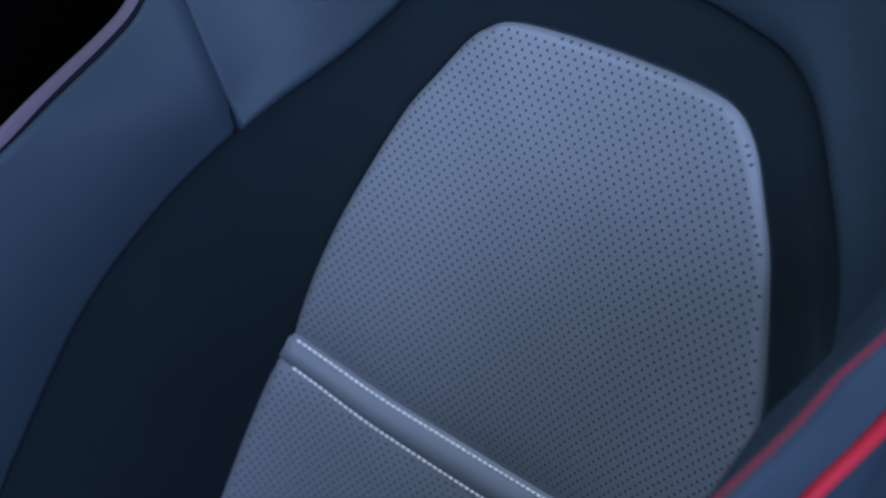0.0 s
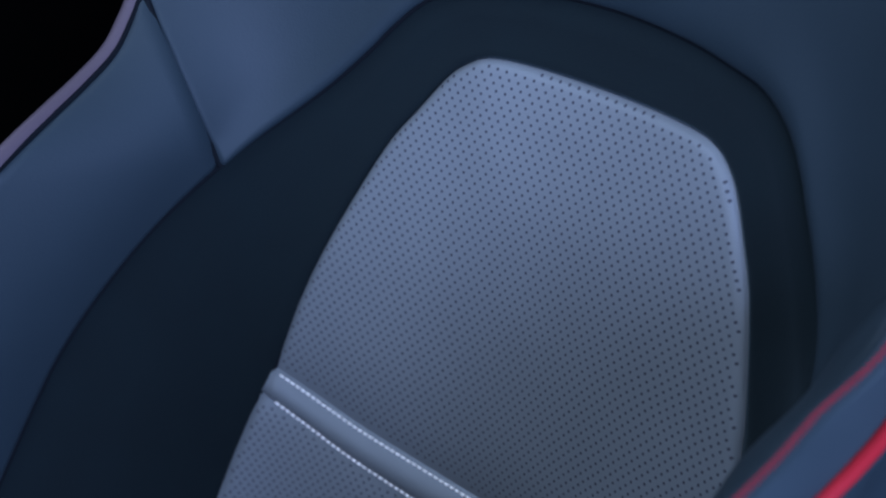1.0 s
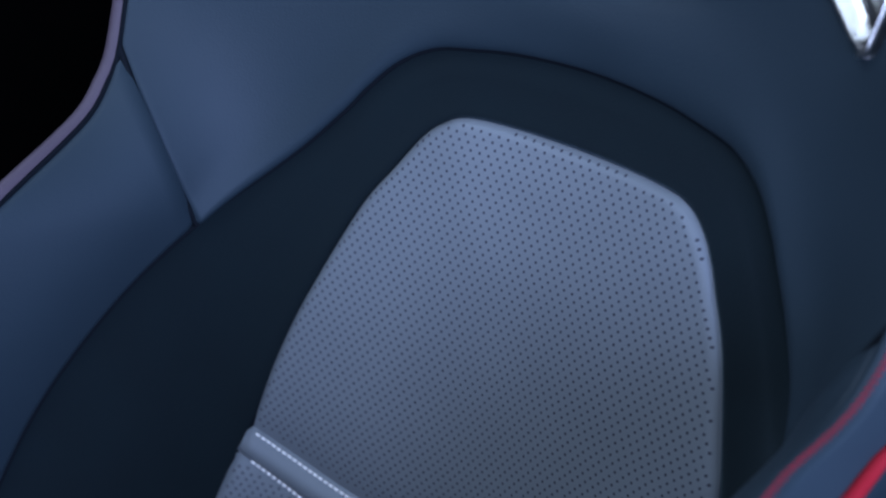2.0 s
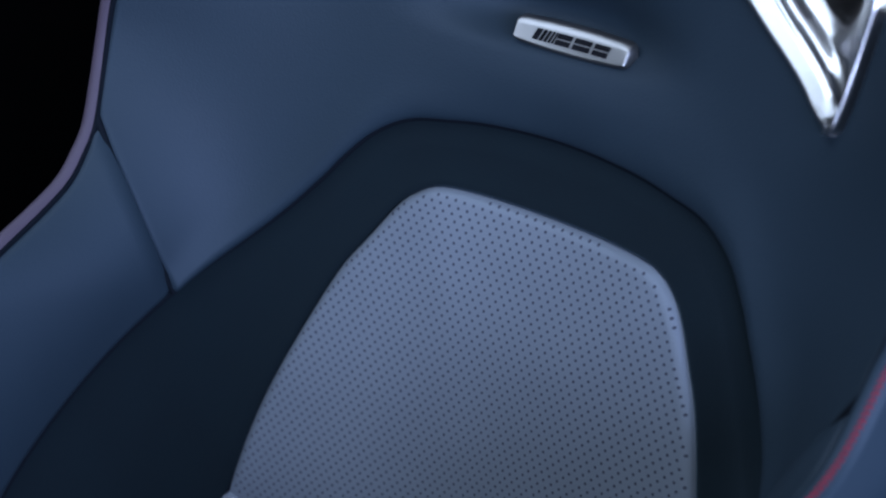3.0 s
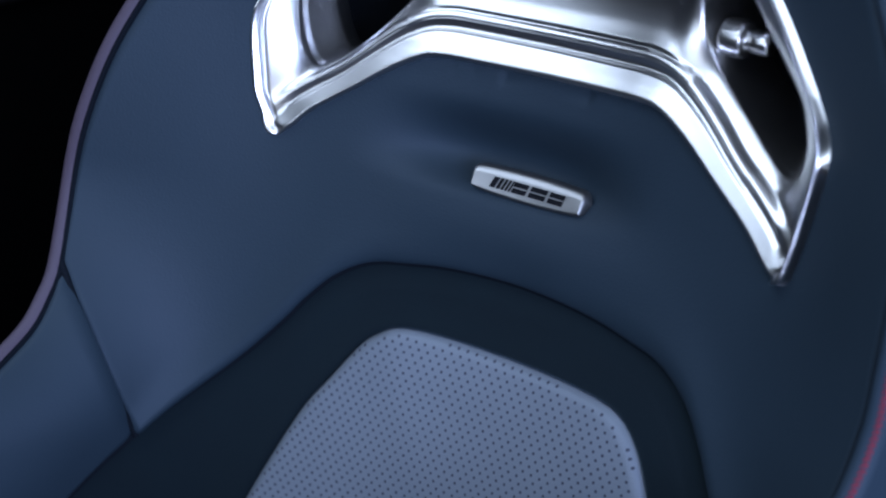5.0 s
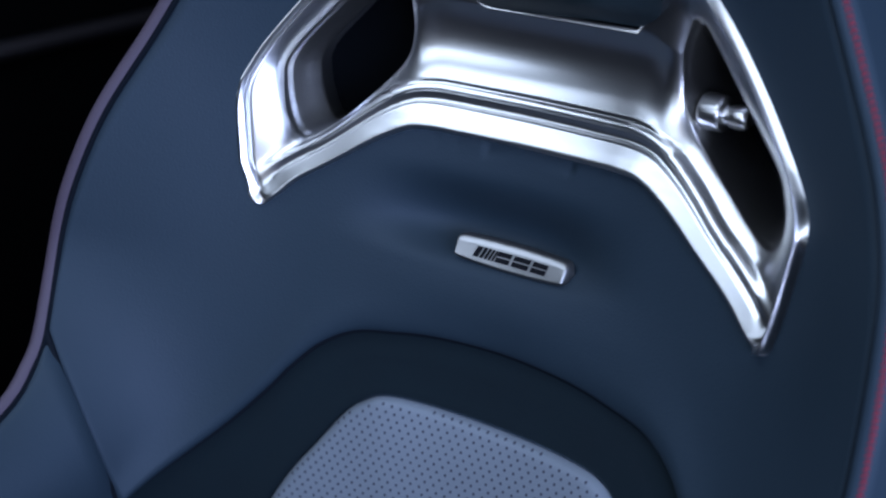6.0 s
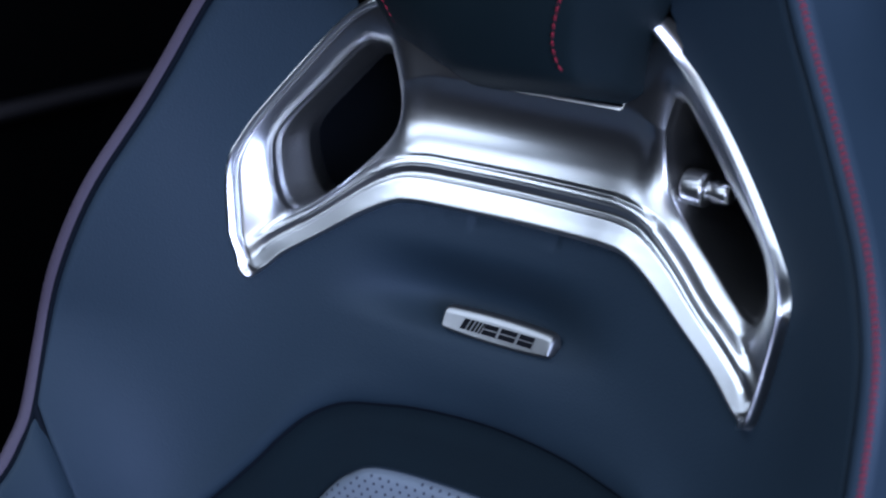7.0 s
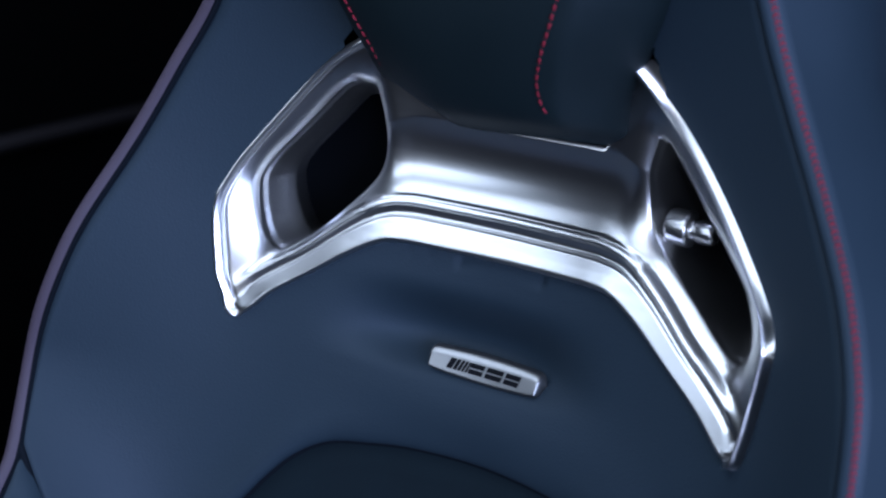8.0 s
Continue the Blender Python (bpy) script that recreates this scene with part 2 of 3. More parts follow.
TRIM_OUTER = [(0.0560, 0.1215), (0.0775, 0.106), (0.1005, 0.0815), (0.1228, 0.0535), (0.1302, 0.037), (0.1272, 0.012), (0.1243, -0.001), (0.1218, -0.0058), (0.1175, -0.0078), (0.1136, -0.0050), (0.1006, 0.0056),
              (0.0828, 0.0178), (0.0668, 0.0290), (0.0535, 0.0361)]


def inside(s, z, poly):
    res = np.zeros(s.shape, bool)
    n = len(poly)
    for i in range(n):
        (x0, y0), (x1, y1) = poly[i], poly[(i + 1) % n]
        c = ((y0 > z) != (y1 > z)) & (s < (x1 - x0) * (z - y0) / (y1 - y0 + 1e-12) + x0)
        res ^= c
    return res


def leather_relief(s, z):
    """Soft hollows of the padding: the crease that holds the badge and the pocket behind the metal trim."""
    off = -0.0150 * ease((z + 0.014) / 0.015) * (1 - ease((z - 0.002) / 0.024)) * np.exp(-(np.abs(s + 0.012) / 0.045) ** 3) + 0.003 * np.exp(-((z + 0.022) / 0.012) ** 2) * np.exp(-(s / 0.05) ** 2)
    a = np.abs(s)
    poly = [(0.0, 0.30), (0.075, 0.25), (0.086, 0.20), (0.084, 0.172), (0.070, 0.152), (0.060, 0.132)] + [(x - 0.006 if x > 0.06 else x, y + 0.003) for x, y in TRIM_OUTER[1:6]] + [(0.114, 0.003), (0.099, 0.014), (0.081, 0.026), (0.064, 0.037), (0.051, 0.042), (0.0, 0.043)]
    # the leather tucks in under the metal
    under = inside(a, z, [(0.0, 0.125)] + TRIM_OUTER + [(0.0, 0.035)])
    edge = curve([(0.0, 0.0382), (0.03, 0.0380), (0.044, 0.0377)] + TRIM_OUTER[::-1], 90)
    d = np.sqrt(((np.stack([a, z], -1)[..., None, :] - edge) ** 2).sum(-1)).min(-1)
    off = off - np.where(under, 0.018 * ease((d - 0.0016) / 0.006), 0.0)
    return off, inside(a, z, poly)


def leather_upper():
    cols, rows = 300, 150
    lo = curve(mirrored(SEAM[:WING_SEAM + 1]), cols)
    hi = curve(mirrored(RIM[:WING_RIM + 1]), cols)
    v = np.linspace(0, 1, rows) ** 1.0
    v = 0.5 - 0.5 * np.cos(v * math.pi) * (0.55 + 0.45 * np.abs(np.cos(v * math.pi)))
    v = (v - v[0]) / (v[-1] - v[0])
    sz = lo[None] * (1 - v)[:, None, None] + hi[None] * v[:, None, None]
    s, z = sz[..., 0], sz[..., 1]
    u = np.linspace(0, 1, cols)
    off = edge_roll(v, 0.004, 0.05)[:, None] + edge_roll(u, 0.0022, 0.006)[None] + 0.003 * np.exp(-(v / 0.10) ** 2)[:, None]
    relief, pocket = leather_relief(s, z)
    off = off + relief
    g = skin(s, z, off)
    pocket = pocket.ravel()
    faces = [f for f in grid_faces(rows, cols) if not any(pocket[i] for i in f)]
    return mesh_part("shoulder_leather", g.reshape(-1, 3), faces, LEATHER, seat, "smooth black leather shoulder cover")


def bolster(sign, name):
    cols, rows = 90, 60
    lo = curve(SEAM[WING_SEAM:], cols) * [sign, 1]
    hi = curve(RIM[WING_RIM:], cols) * [sign, 1]
    v = np.linspace(0, 1, rows)
    v = v + 0.12 * -np.sin(2 * math.pi * v) / 1.2
    sz = lo[None] * (1 - v)[:, None, None] + hi[None] * v[:, None, None]
    u = np.linspace(0, 1, cols)
    u2 = np.where(u < 0.5, u, 0.5)
    off = edge_roll(v, 0.004, 0.06)[:, None] + edge_roll(u2, 0.0022, 0.010)[None] + 0.005 * np.sin(math.pi * v)[:, None]
    return sheet(name, skin(sz[..., 0], sz[..., 1], off), LEATHER, seat, "black leather side bolster")


def suede_surround():
    cols, rows = 300, 26
    # the two outlines run side by side: matched by their own length, top middle to bottom
    def whole(half, n):
        c = curve(half, n)
        return np.vstack([c[:0:-1] * [-1, 1], c])
    lo, hi = whole(PANEL, cols // 2), whole(SEAM, cols // 2)
    v = np.linspace(0, 1, rows)
    sz = lo[None] * (1 - v)[:, None, None] + hi[None] * v[:, None, None]
    off = edge_roll(np.minimum(v, 0.5), 0.003, 0.12)[:, None] - 0.002 * np.sin(math.pi * v)[:, None] - 0.0035 * ease((v - 0.6) / 0.4)[:, None]
    return sheet("suede_surround", skin(sz[..., 0], sz[..., 1], off), SUEDE, seat, "dark microfibre surround")


def panel_edge(z):
    p = curve(PANEL, 400)
    return np.interp(-np.asarray(z), -p[:, 1], p[:, 0])


# stitch lines dip a little towards the middle
def band_line(s, z_edge, z_mid):
    w = np.clip(np.abs(s) / 0.124, 0, 1.2)
    return z_mid + (z_edge - z_mid) * w ** 2


BAND = ((-0.2446, -0.2662), (-0.2604, -0.2849))
PANEL_LINE = mirrored(curve(PANEL, 160))


def outline_distance(s, z):
    p = PANEL_LINE
    a, b = p[:-1], p[1:]
    q = np.stack([s, z], -1).reshape(-1, 1, 2)
    t = np.clip(((q - a) * (b - a)).sum(-1) / ((b - a) ** 2).sum(-1), 0, 1)[..., None]
    return np.sqrt((((a + t * (b - a)) - q) ** 2).sum(-1)).min(1).reshape(np.shape(s))


def panel_off(s, z):
    """The padding's height over the backrest's surface on the grey panel."""
    s, z = np.broadcast_arrays(np.asarray(s, float), np.asarray(z, float))
    d = outline_distance(s, z)
    off = 0.0035 + 0.004 * ease(d / 0.06)
    off = off - 0.0036 * (1 - np.sqrt(np.clip(1 - (1 - np.clip(d / 0.0045, 0, 1)) ** 2, 0, 1))) - 0.0026 * (1 - np.clip(d / 0.022, 0, 1)) ** 2
    up, low = z - band_line(s, *BAND[0]), band_line(s, *BAND[1]) - z
    off = off - 0.005 * np.exp(-np.where(up > 0, up / 0.014, -up / 0.005)) - 0.003 * np.exp(-np.where(low > 0, low / 0.010, -low / 0.004))
    return off


def columns_sheet(name, s, z0, z1, rows, label):
    v = np.linspace(0, 1, rows)
    v = 0.6 * v + 0.4 * (0.5 - 0.5 * np.cos(v * math.pi))
    z = z0[None] * (1 - v)[:, None] + z1[None] * v[:, None]
    s = np.broadcast_to(s[None], z.shape)
    return sheet(name, skin(s, z, panel_off(s, z)), GREY, seat, label)


def panel_columns(limit, count):
    a = np.linspace(-1, 1, count)
    return (0.55 * a + 0.45 * np.sin(a * math.pi / 2)) * limit


def panel_top(s):
    p = curve(PANEL, 400)
    return np.interp(np.abs(s), p[:, 0], p[:, 1])


def perforations(name, z_low, z_high, parent):
    """Small dark punched holes in a staggered lattice."""
    step, pitch = 0.00424, 0.00278
    pts = []
    for r in range(int(0.46 / pitch)):
        z = -0.07 - r * pitch
        for c in range(-40, 41):
            s = (c + 0.5 * (r % 2)) * step
            pts.append((s, z))
    p = np.array(pts)
    keep = (p[:, 1] < panel_top(p[:, 0])) & (outline_distance(p[:, 0], p[:, 1]) > 0.0014) & (np.abs(p[:, 0]) < panel_edge(p[:, 1]))
    p = p[keep]
    keep = (p[:, 1] > z_low(p[:, 0])) & (p[:, 1] < z_high(p[:, 0]))
    p = p[keep]
    verts, faces = [], []
    k = 8
    for a in range(k):
        ang = a * 2 * math.pi / k
        q = p + 0.00066 * np.array([math.cos(ang), math.sin(ang)])
        verts.append(skin(q[:, 0], q[:, 1], panel_off(q[:, 0], q[:, 1]) + 0.00012))
    verts = np.stack(verts, 1).reshape(-1, 3)
    faces = [tuple(i * k + a for a in range(k)) for i in range(len(p))]
    return tagged(mesh_part(name, verts, faces, HOLE, parent), kind="stuff")


def grey_panel():
    s = panel_columns(0.1250, 130)
    upper = columns_sheet("perforated_panel", s, panel_top(s), band_line(s, *BAND[0]), 90, "grey perforated leather panel")
    w = 0.1252
    s = panel_columns(1.0, 130)
    v = np.linspace(0, 1, 10)
    z0, z1 = band_line(s * w, *BAND[0]), band_line(s * 0.1297, *BAND[1])
    z = z0[None] * (1 - v)[:, None] + z1[None] * v[:, None]
    ss = s[None] * (w + (0.1297 - w) * v)[:, None]
    sheet("stitched_band", skin(ss, z, panel_off(ss, z) + 0.0022 * np.sin(math.pi * v)[:, None]), GREY, seat, "plain grey leather band")
    v = np.linspace(0, 1, 70)
    z = z1[None] * (1 - v)[:, None] + (-0.52) * v[:, None]
    ss = s[None] * panel_edge(np.minimum(z, -0.2604))
    lower = sheet("perforated_panel", skin(ss, z, panel_off(ss, z)), GREY, seat, "grey perforated leather panel")
    perforations("perforation", lambda x: band_line(x, *BAND[0]) + 0.004, lambda x: x * 0 + 1, upper)
    perforations("perforation", lambda x: x * 0 - 0.45, lambda x: band_line(x, *BAND[1]) - 0.003, lower)
    for (ze, zm), shift in ((BAND[0], -0.0012), (BAND[1], 0.0012)):
        s = np.linspace(-0.122, 0.122, 200)
        z = band_line(s, ze, zm) + shift
        o = panel_off(s, z)
        stitches("stitching", skin(s, z, o + 0.0016), normals_on(s, z), 0.0030, 0.0024, 0.00065, THREAD, seat, "pale contrast stitching")


leather_upper()
bolster(-1, "side_bolster")
bolster(1, "side_bolster")
suede_surround()
grey_panel()

# seams: dark threads deep in the joints
def on_skin(points, count, off):
    c = curve(points, count)
    return skin(c[:, 0], c[:, 1], off)


tube("suede_seam", on_skin(mirrored(SEAM), 400, -0.0028), 0.0015, WELT, seat)
tube("panel_seam", on_skin(mirrored(PANEL), 400, -0.0055), 0.0022, WELT, seat)
for sign in (-1, 1):
    tube("wing_seam", on_skin(np.array([SEAM[WING_SEAM], (0.1776, -0.1092), RIM[WING_RIM]]) * [sign, 1], 60, -0.0012), 0.0016, WELT, seat)


# ---- outer flanks: from the rim round to the back ----
def rim_frame(count, sign):
    half = curve(RIM[3:], count)
    s, z = half[:, 0], half[:, 1]
    turn = np.array([sign, 1, 1])
    p = skin(s * sign, z, -0.004) * turn
    n = normals_on(s * sign, z) * turn
    along = np.gradient(p, axis=0)
    along /= np.linalg.norm(along, axis=1, keepdims=True)
    out = np.cross(n, along)
    out *= np.sign(out[:, :1] + 1e-9)
    flip = (out * (skin((s + 0.002) * sign, z, 0) - skin((s - 0.002) * sign, z, 0)) * turn).sum(1)
    out *= np.sign(flip)[:, None]
    return p, n, out, along


def flank(sign):
    p, n, out, along = rim_frame(160, sign)
    rows = []
    for ang in np.linspace(0, 90, 10):
        a = radians(ang)
        rows.append(p + n * (0.0045 - (0.006 if sign > 0 else 0.0035) * (1 - math.cos(a))) + out * (0.0008 + (0.0042 if sign > 0 else 0.0045) * math.sin(a)))
    base = rows[-1]
    goal = base * [1, 0, 1] + np.array([0.012, 0.11, 0.0])
    goal[:, 0] = np.maximum(goal[:, 0], 0.13)
    for d in np.concatenate([[0.006, 0.012, 0.02], np.linspace(0.035, 0.2, 10), np.linspace(0.25, 1, 14)]):
        swell = 0.010 * math.sin(math.pi * min(1, d * 2.0)) if d < 0.5 else 0.0
        rows.append(base * (1 - d) + goal * d + np.array([swell, 0, 0]))
    g = np.stack(rows) * [sign, 1, 1]
    # the left rim's pinkish grazing reflection is painted on as a mauve strip
    if sign < 0:
        sheet("edge_strip", g[:12], EDGE, seat, "leather flank edge with its grazing reflection painted mauve")
        g = g[11:]
    sheet("flank_leather", g, LEATHER, seat, "black leather outer flank")
    tube("rim_seam", (p + n * 0.0024) * [sign, 1, 1], 0.0017, WELT, seat)
    for k, sl in (((5, 0.6), (6, -0.6)) if sign > 0 else ((13, 0.6), (14, -0.6))):
        lift = n * 0.0002 + out * 0.0002
        stitches("red_stitching", (rows[k] + lift) * [sign, 1, 1], (n + out) * [sign, 1, 1], 0.0022, 0.0019, 0.00032 if sign > 0 else 0.00020, RED, seat, "red contrast stitching", slant=sl)
    k = slice(66, 160)
    tube("red_piping", (rows[19] + np.array([0.001, 0, 0]))[k] * [sign, 1, 1], 0.0026, RED_PIPING, seat, "bright red piping")
    return rows[-1] * [sign, 1, 1]


edge_l, edge_r = flank(-1), flank(1)
back_rows = np.stack([edge_l * (1 - t) + edge_r * t + np.array([0, 0.05 * math.sin(math.pi * t), 0]) for t in np.linspace(0, 1, 24)])
sheet("back_shell", back_rows, PLASTIC, seat, "black plastic back shell")


# ---- metal trim under the headrest ----
TRIM_EDGE = mirrored(curve([(0.0, 0.0382), (0.03, 0.0380), (0.044, 0.0377)] + TRIM_OUTER[::-1], 900))


def near_line(s, z, line):
    """Distance to a line and the place along it, as a share of its points."""
    a, c = line[:-1], line[1:]
    q = np.stack([s, z], -1).reshape(-1, 1, 2)
    t = np.clip(((q - a) * (c - a)).sum(-1) / ((c - a) ** 2).sum(-1), 0, 1)
    d = np.sqrt((((a + t[..., None] * (c - a)) - q) ** 2).sum(-1))
    k = d.argmin(1)
    pick = np.arange(len(k))
    return d[pick, k].reshape(np.shape(s)), (k + t[pick, k]).reshape(np.shape(s))


HALF_EDGE = TRIM_EDGE[len(TRIM_EDGE) // 2:]
TIP_AT = int(np.argmin(HALF_EDGE[:, 1]))
LOWER_EDGE = np.vstack([[(-0.06, 0.0384)], HALF_EDGE[TIP_AT % 2:TIP_AT + 1][::2]])
SIDE_EDGE = HALF_EDGE[TIP_AT + 6::2]
# the opening by the window is a little narrower along its outer side
HOLE_TUNNEL = [(0.0610, 0.0955), (0.0675, 0.0925), (0.0845, 0.0740), (0.1035, 0.0530), (0.1085, 0.0430), (0.1105, 0.0320), (0.1075, 0.0255), (0.1000, 0.0275), (0.083, 0.0415), (0.0675, 0.0555), (0.0600, 0.0665), (0.0580, 0.082)]
HOLE_DOOR = [(0.0615, 0.0975), (0.072, 0.0960), (0.0892, 0.0785), (0.1085, 0.0565), (0.1125, 0.045), (0.1105, 0.032), (0.1045, 0.0235), (0.0965, 0.0265), (0.081, 0.0395), (0.0665, 0.0540), (0.0590, 0.0660), (0.0580, 0.082)]
HOLES = {1: curve(HOLE_TUNNEL + HOLE_TUNNEL[:1], 700), -1: curve(HOLE_DOOR + HOLE_DOOR[:1], 700)}


# height over the distance from the lower edge: a sloping lip, a slot, a small step and the hollow of the bar
BAR_PROFILE = [(0.0, -0.0070), (0.0003, 0.0014), (0.0009, 0.0036), (0.0020, 0.0047), (0.0030, 0.0047), (0.0112, 0.0012), (0.0117, 0.0002), (0.0124, -0.0007),
               (0.0134, -0.0009), (0.0164, 0.0000), (0.0169, 0.0011), (0.0174, 0.0012), (0.0191, 0.0003), (0.0197, -0.0006), (0.0203, -0.0006), (0.0209, -0.0003)]
BAR_PROFILE += [(0.0215 + x, -0.0004 - 0.62 * x + 18.5 * x * x) for x in np.linspace(0, 0.030, 61)] + [(0.08, -0.0024)]
BAR_CURVE = np.array(BAR_PROFILE)
SIDE_LIP = curve([(0.0, -0.0070), (0.03, 0.0016), (0.10, 0.0038), (0.22, 0.0046), (0.5, 0.0034), (0.8, 0.0014), (1.0, -0.0004), (1.3, -0.003), (3.0, -0.003)], 400)


def trim_off(s, z):
    """The metal's height over the backrest: a broad lip below, a narrow one outside, a hollow bar and dished arms."""
    s, z = np.broadcast_arrays(np.asarray(s, float), np.asarray(z, float))
    a = np.abs(s)
    low, _ = near_line(a, z, LOWER_EDGE)
    side, _ = near_line(a, z, SIDE_EDGE)
    h = np.where(s > 0, near_line(a, z, HOLES[1][::4])[0], near_line(a, z, HOLES[-1][::4])[0])
    size = 1 - 0.36 * ease((a - 0.040) / 0.055)
    dd = low / size
    prof = size * sum(np.interp(dd + k, BAR_CURVE[:, 0], BAR_CURVE[:, 1]) for k in (-0.0003, 0, 0.0003)) / 3
    dish = -0.0006 - 0.0050 * np.exp(-h / 0.010) - 0.0026 * np.exp(-h / 0.0026)
    m = ease((0.068 - a) / 0.022)
    f = ease((dd - 0.0196) / 0.0022)
    off = prof * (1 - f) + (dish * (1 - m) + prof * m) * f
    t = side / np.interp(z, [0.0, 0.03, 0.05], [0.0048, 0.0044, 0.0028])
    f = ease((t - 0.82) / 0.40)
    off = off - 0.0003 * np.exp(-((t - 1.12) / 0.2) ** 2)
    lip = np.interp(t, SIDE_LIP[:, 0], SIDE_LIP[:, 1])
    lip = np.where((s < 0) & (lip > 0), lip * 0.35, lip)
    off = lip * (1 - f) + off * f
    rim = np.minimum(low, near_line(a, z, HALF_EDGE[TIP_AT::2])[0])
    return np.minimum(off, np.interp(rim, [0, 0.0003, 0.0006, 0.0012], [-0.007, 0.0016, 0.0040, 0.0100]) + 0.03 * ease((low - 0.0015) / 0.003))


def along_loop(line, k):
    i = int(k) % len(line)
    return line[i] + (line[(i + 1) % len(line)] - line[i]) * (k - int(k))


def trim_normal(s, z):
    """The metal's smooth normals, from its own height function."""
    e = 0.0005
    at = lambda u, v: skin(u, v, trim_off(u, v))
    n = np.cross(at(s + e, z) - at(s - e, z), at(s, z + e) - at(s, z - e))
    return n / np.linalg.norm(n, axis=-1, keepdims=True)


def set_normals(ob, normals):
    ob.data.normals_split_custom_set_from_vertices([tuple(n) for n in normals.reshape(-1, 3)])


def arm_rows(sign):
    half = TRIM_EDGE[len(TRIM_EDGE) // 2:].copy()
    first = int(np.argmax(half[:, 0] > 0.0505))
    half[first, 0] = 0.0505
    inner_side = [tuple(half[first]), (0.0505, 0.045), (0.0505, 0.055), (0.0505, 0.070), (0.0505, 0.085), (0.0505, 0.0970), (0.0505, 0.1070), (0.0515, 0.1140), (0.0535, 0.1190)]
    out = np.vstack([curve(half[first:][::-1], 1400), curve(inner_side, 400)])
    hole = HOLES[sign][:-1]
    corners = HOLE_TUNNEL if sign > 0 else HOLE_DOOR
    keys_h = [corners[0], corners[3], corners[4], corners[6], corners[8], corners[10]]
    keys_o = [TRIM_OUTER[0], TRIM_OUTER[3], TRIM_OUTER[4], TRIM_OUTER[8], TRIM_OUTER[12], inner_side[2]]
    ih = [int(np.argmin(((hole - np.array(k)) ** 2).sum(1))) for k in keys_h]
    io = [int(np.argmin(((out - np.array(k)) ** 2).sum(1))) for k in keys_o]
    hs, ou = [], []
    for i in range(len(keys_h)):
        a, c = ih[i], ih[(i + 1) % len(ih)]
        c = c + len(hole) if c <= a else c
        e, f = io[i], io[(i + 1) % len(io)]
        f = f + len(out) if f <= e else f
        for t in np.linspace(0, 1, 110, endpoint=False):
            hs.append(along_loop(hole, a + t * (c - a)))
            ou.append(along_loop(out, e + t * (f - e)))
    hs, ou = np.array(hs), np.array(ou)
    for _ in range(10):
        hs = (np.roll(hs, 1, 0) + 2 * hs + np.roll(hs, -1, 0)) / 4
    width = np.linalg.norm(hs - ou, axis=1)
    rows, nor = [], []
    for dist in np.concatenate([[0, 0.0002, 0.0006, 0.0012, 0.002], np.linspace(0.0024, 0.016, 50), np.full(14, 0.016)]):
        v = dist / np.maximum(width, 0.0215)
        if len(rows) >= 55:
            v = v + (1 - v) * (len(rows) - 54) / 14
        q = ou * (1 - v)[:, None] + hs * v[:, None]
        own = trim_off(sign * q[:, 0], q[:, 1])
        off = own
        for _ in range(14 if len(rows) > 2 else 0):
            off = (np.roll(off, 1) + 2 * off + np.roll(off, -1)) / 4
        rows.append(skin(sign * q[:, 0], q[:, 1], own + (off - own) * ease((q[:, 0] - 0.053) / 0.014)))
        nor.append(trim_normal(sign * q[:, 0], q[:, 1]))
    c = hs.mean(0)
    last = trim_off(sign * hs[:, 0], hs[:, 1])
    anchor = np.array([0.064, 0.058])
    for k, o in [(0.993, -0.0016), (0.98, -0.0030), (0.955, -0.0036), (0.94, -0.0050), (0.90, -0.0085), (0.85, -0.0125), (0.79, -0.017), (0.775, -0.019), (0.77, -0.032)]:
        q = anchor + (hs - anchor) * k
        rows.append(skin(sign * q[:, 0], q[:, 1], last + o))
    return rows, nor, hs, c


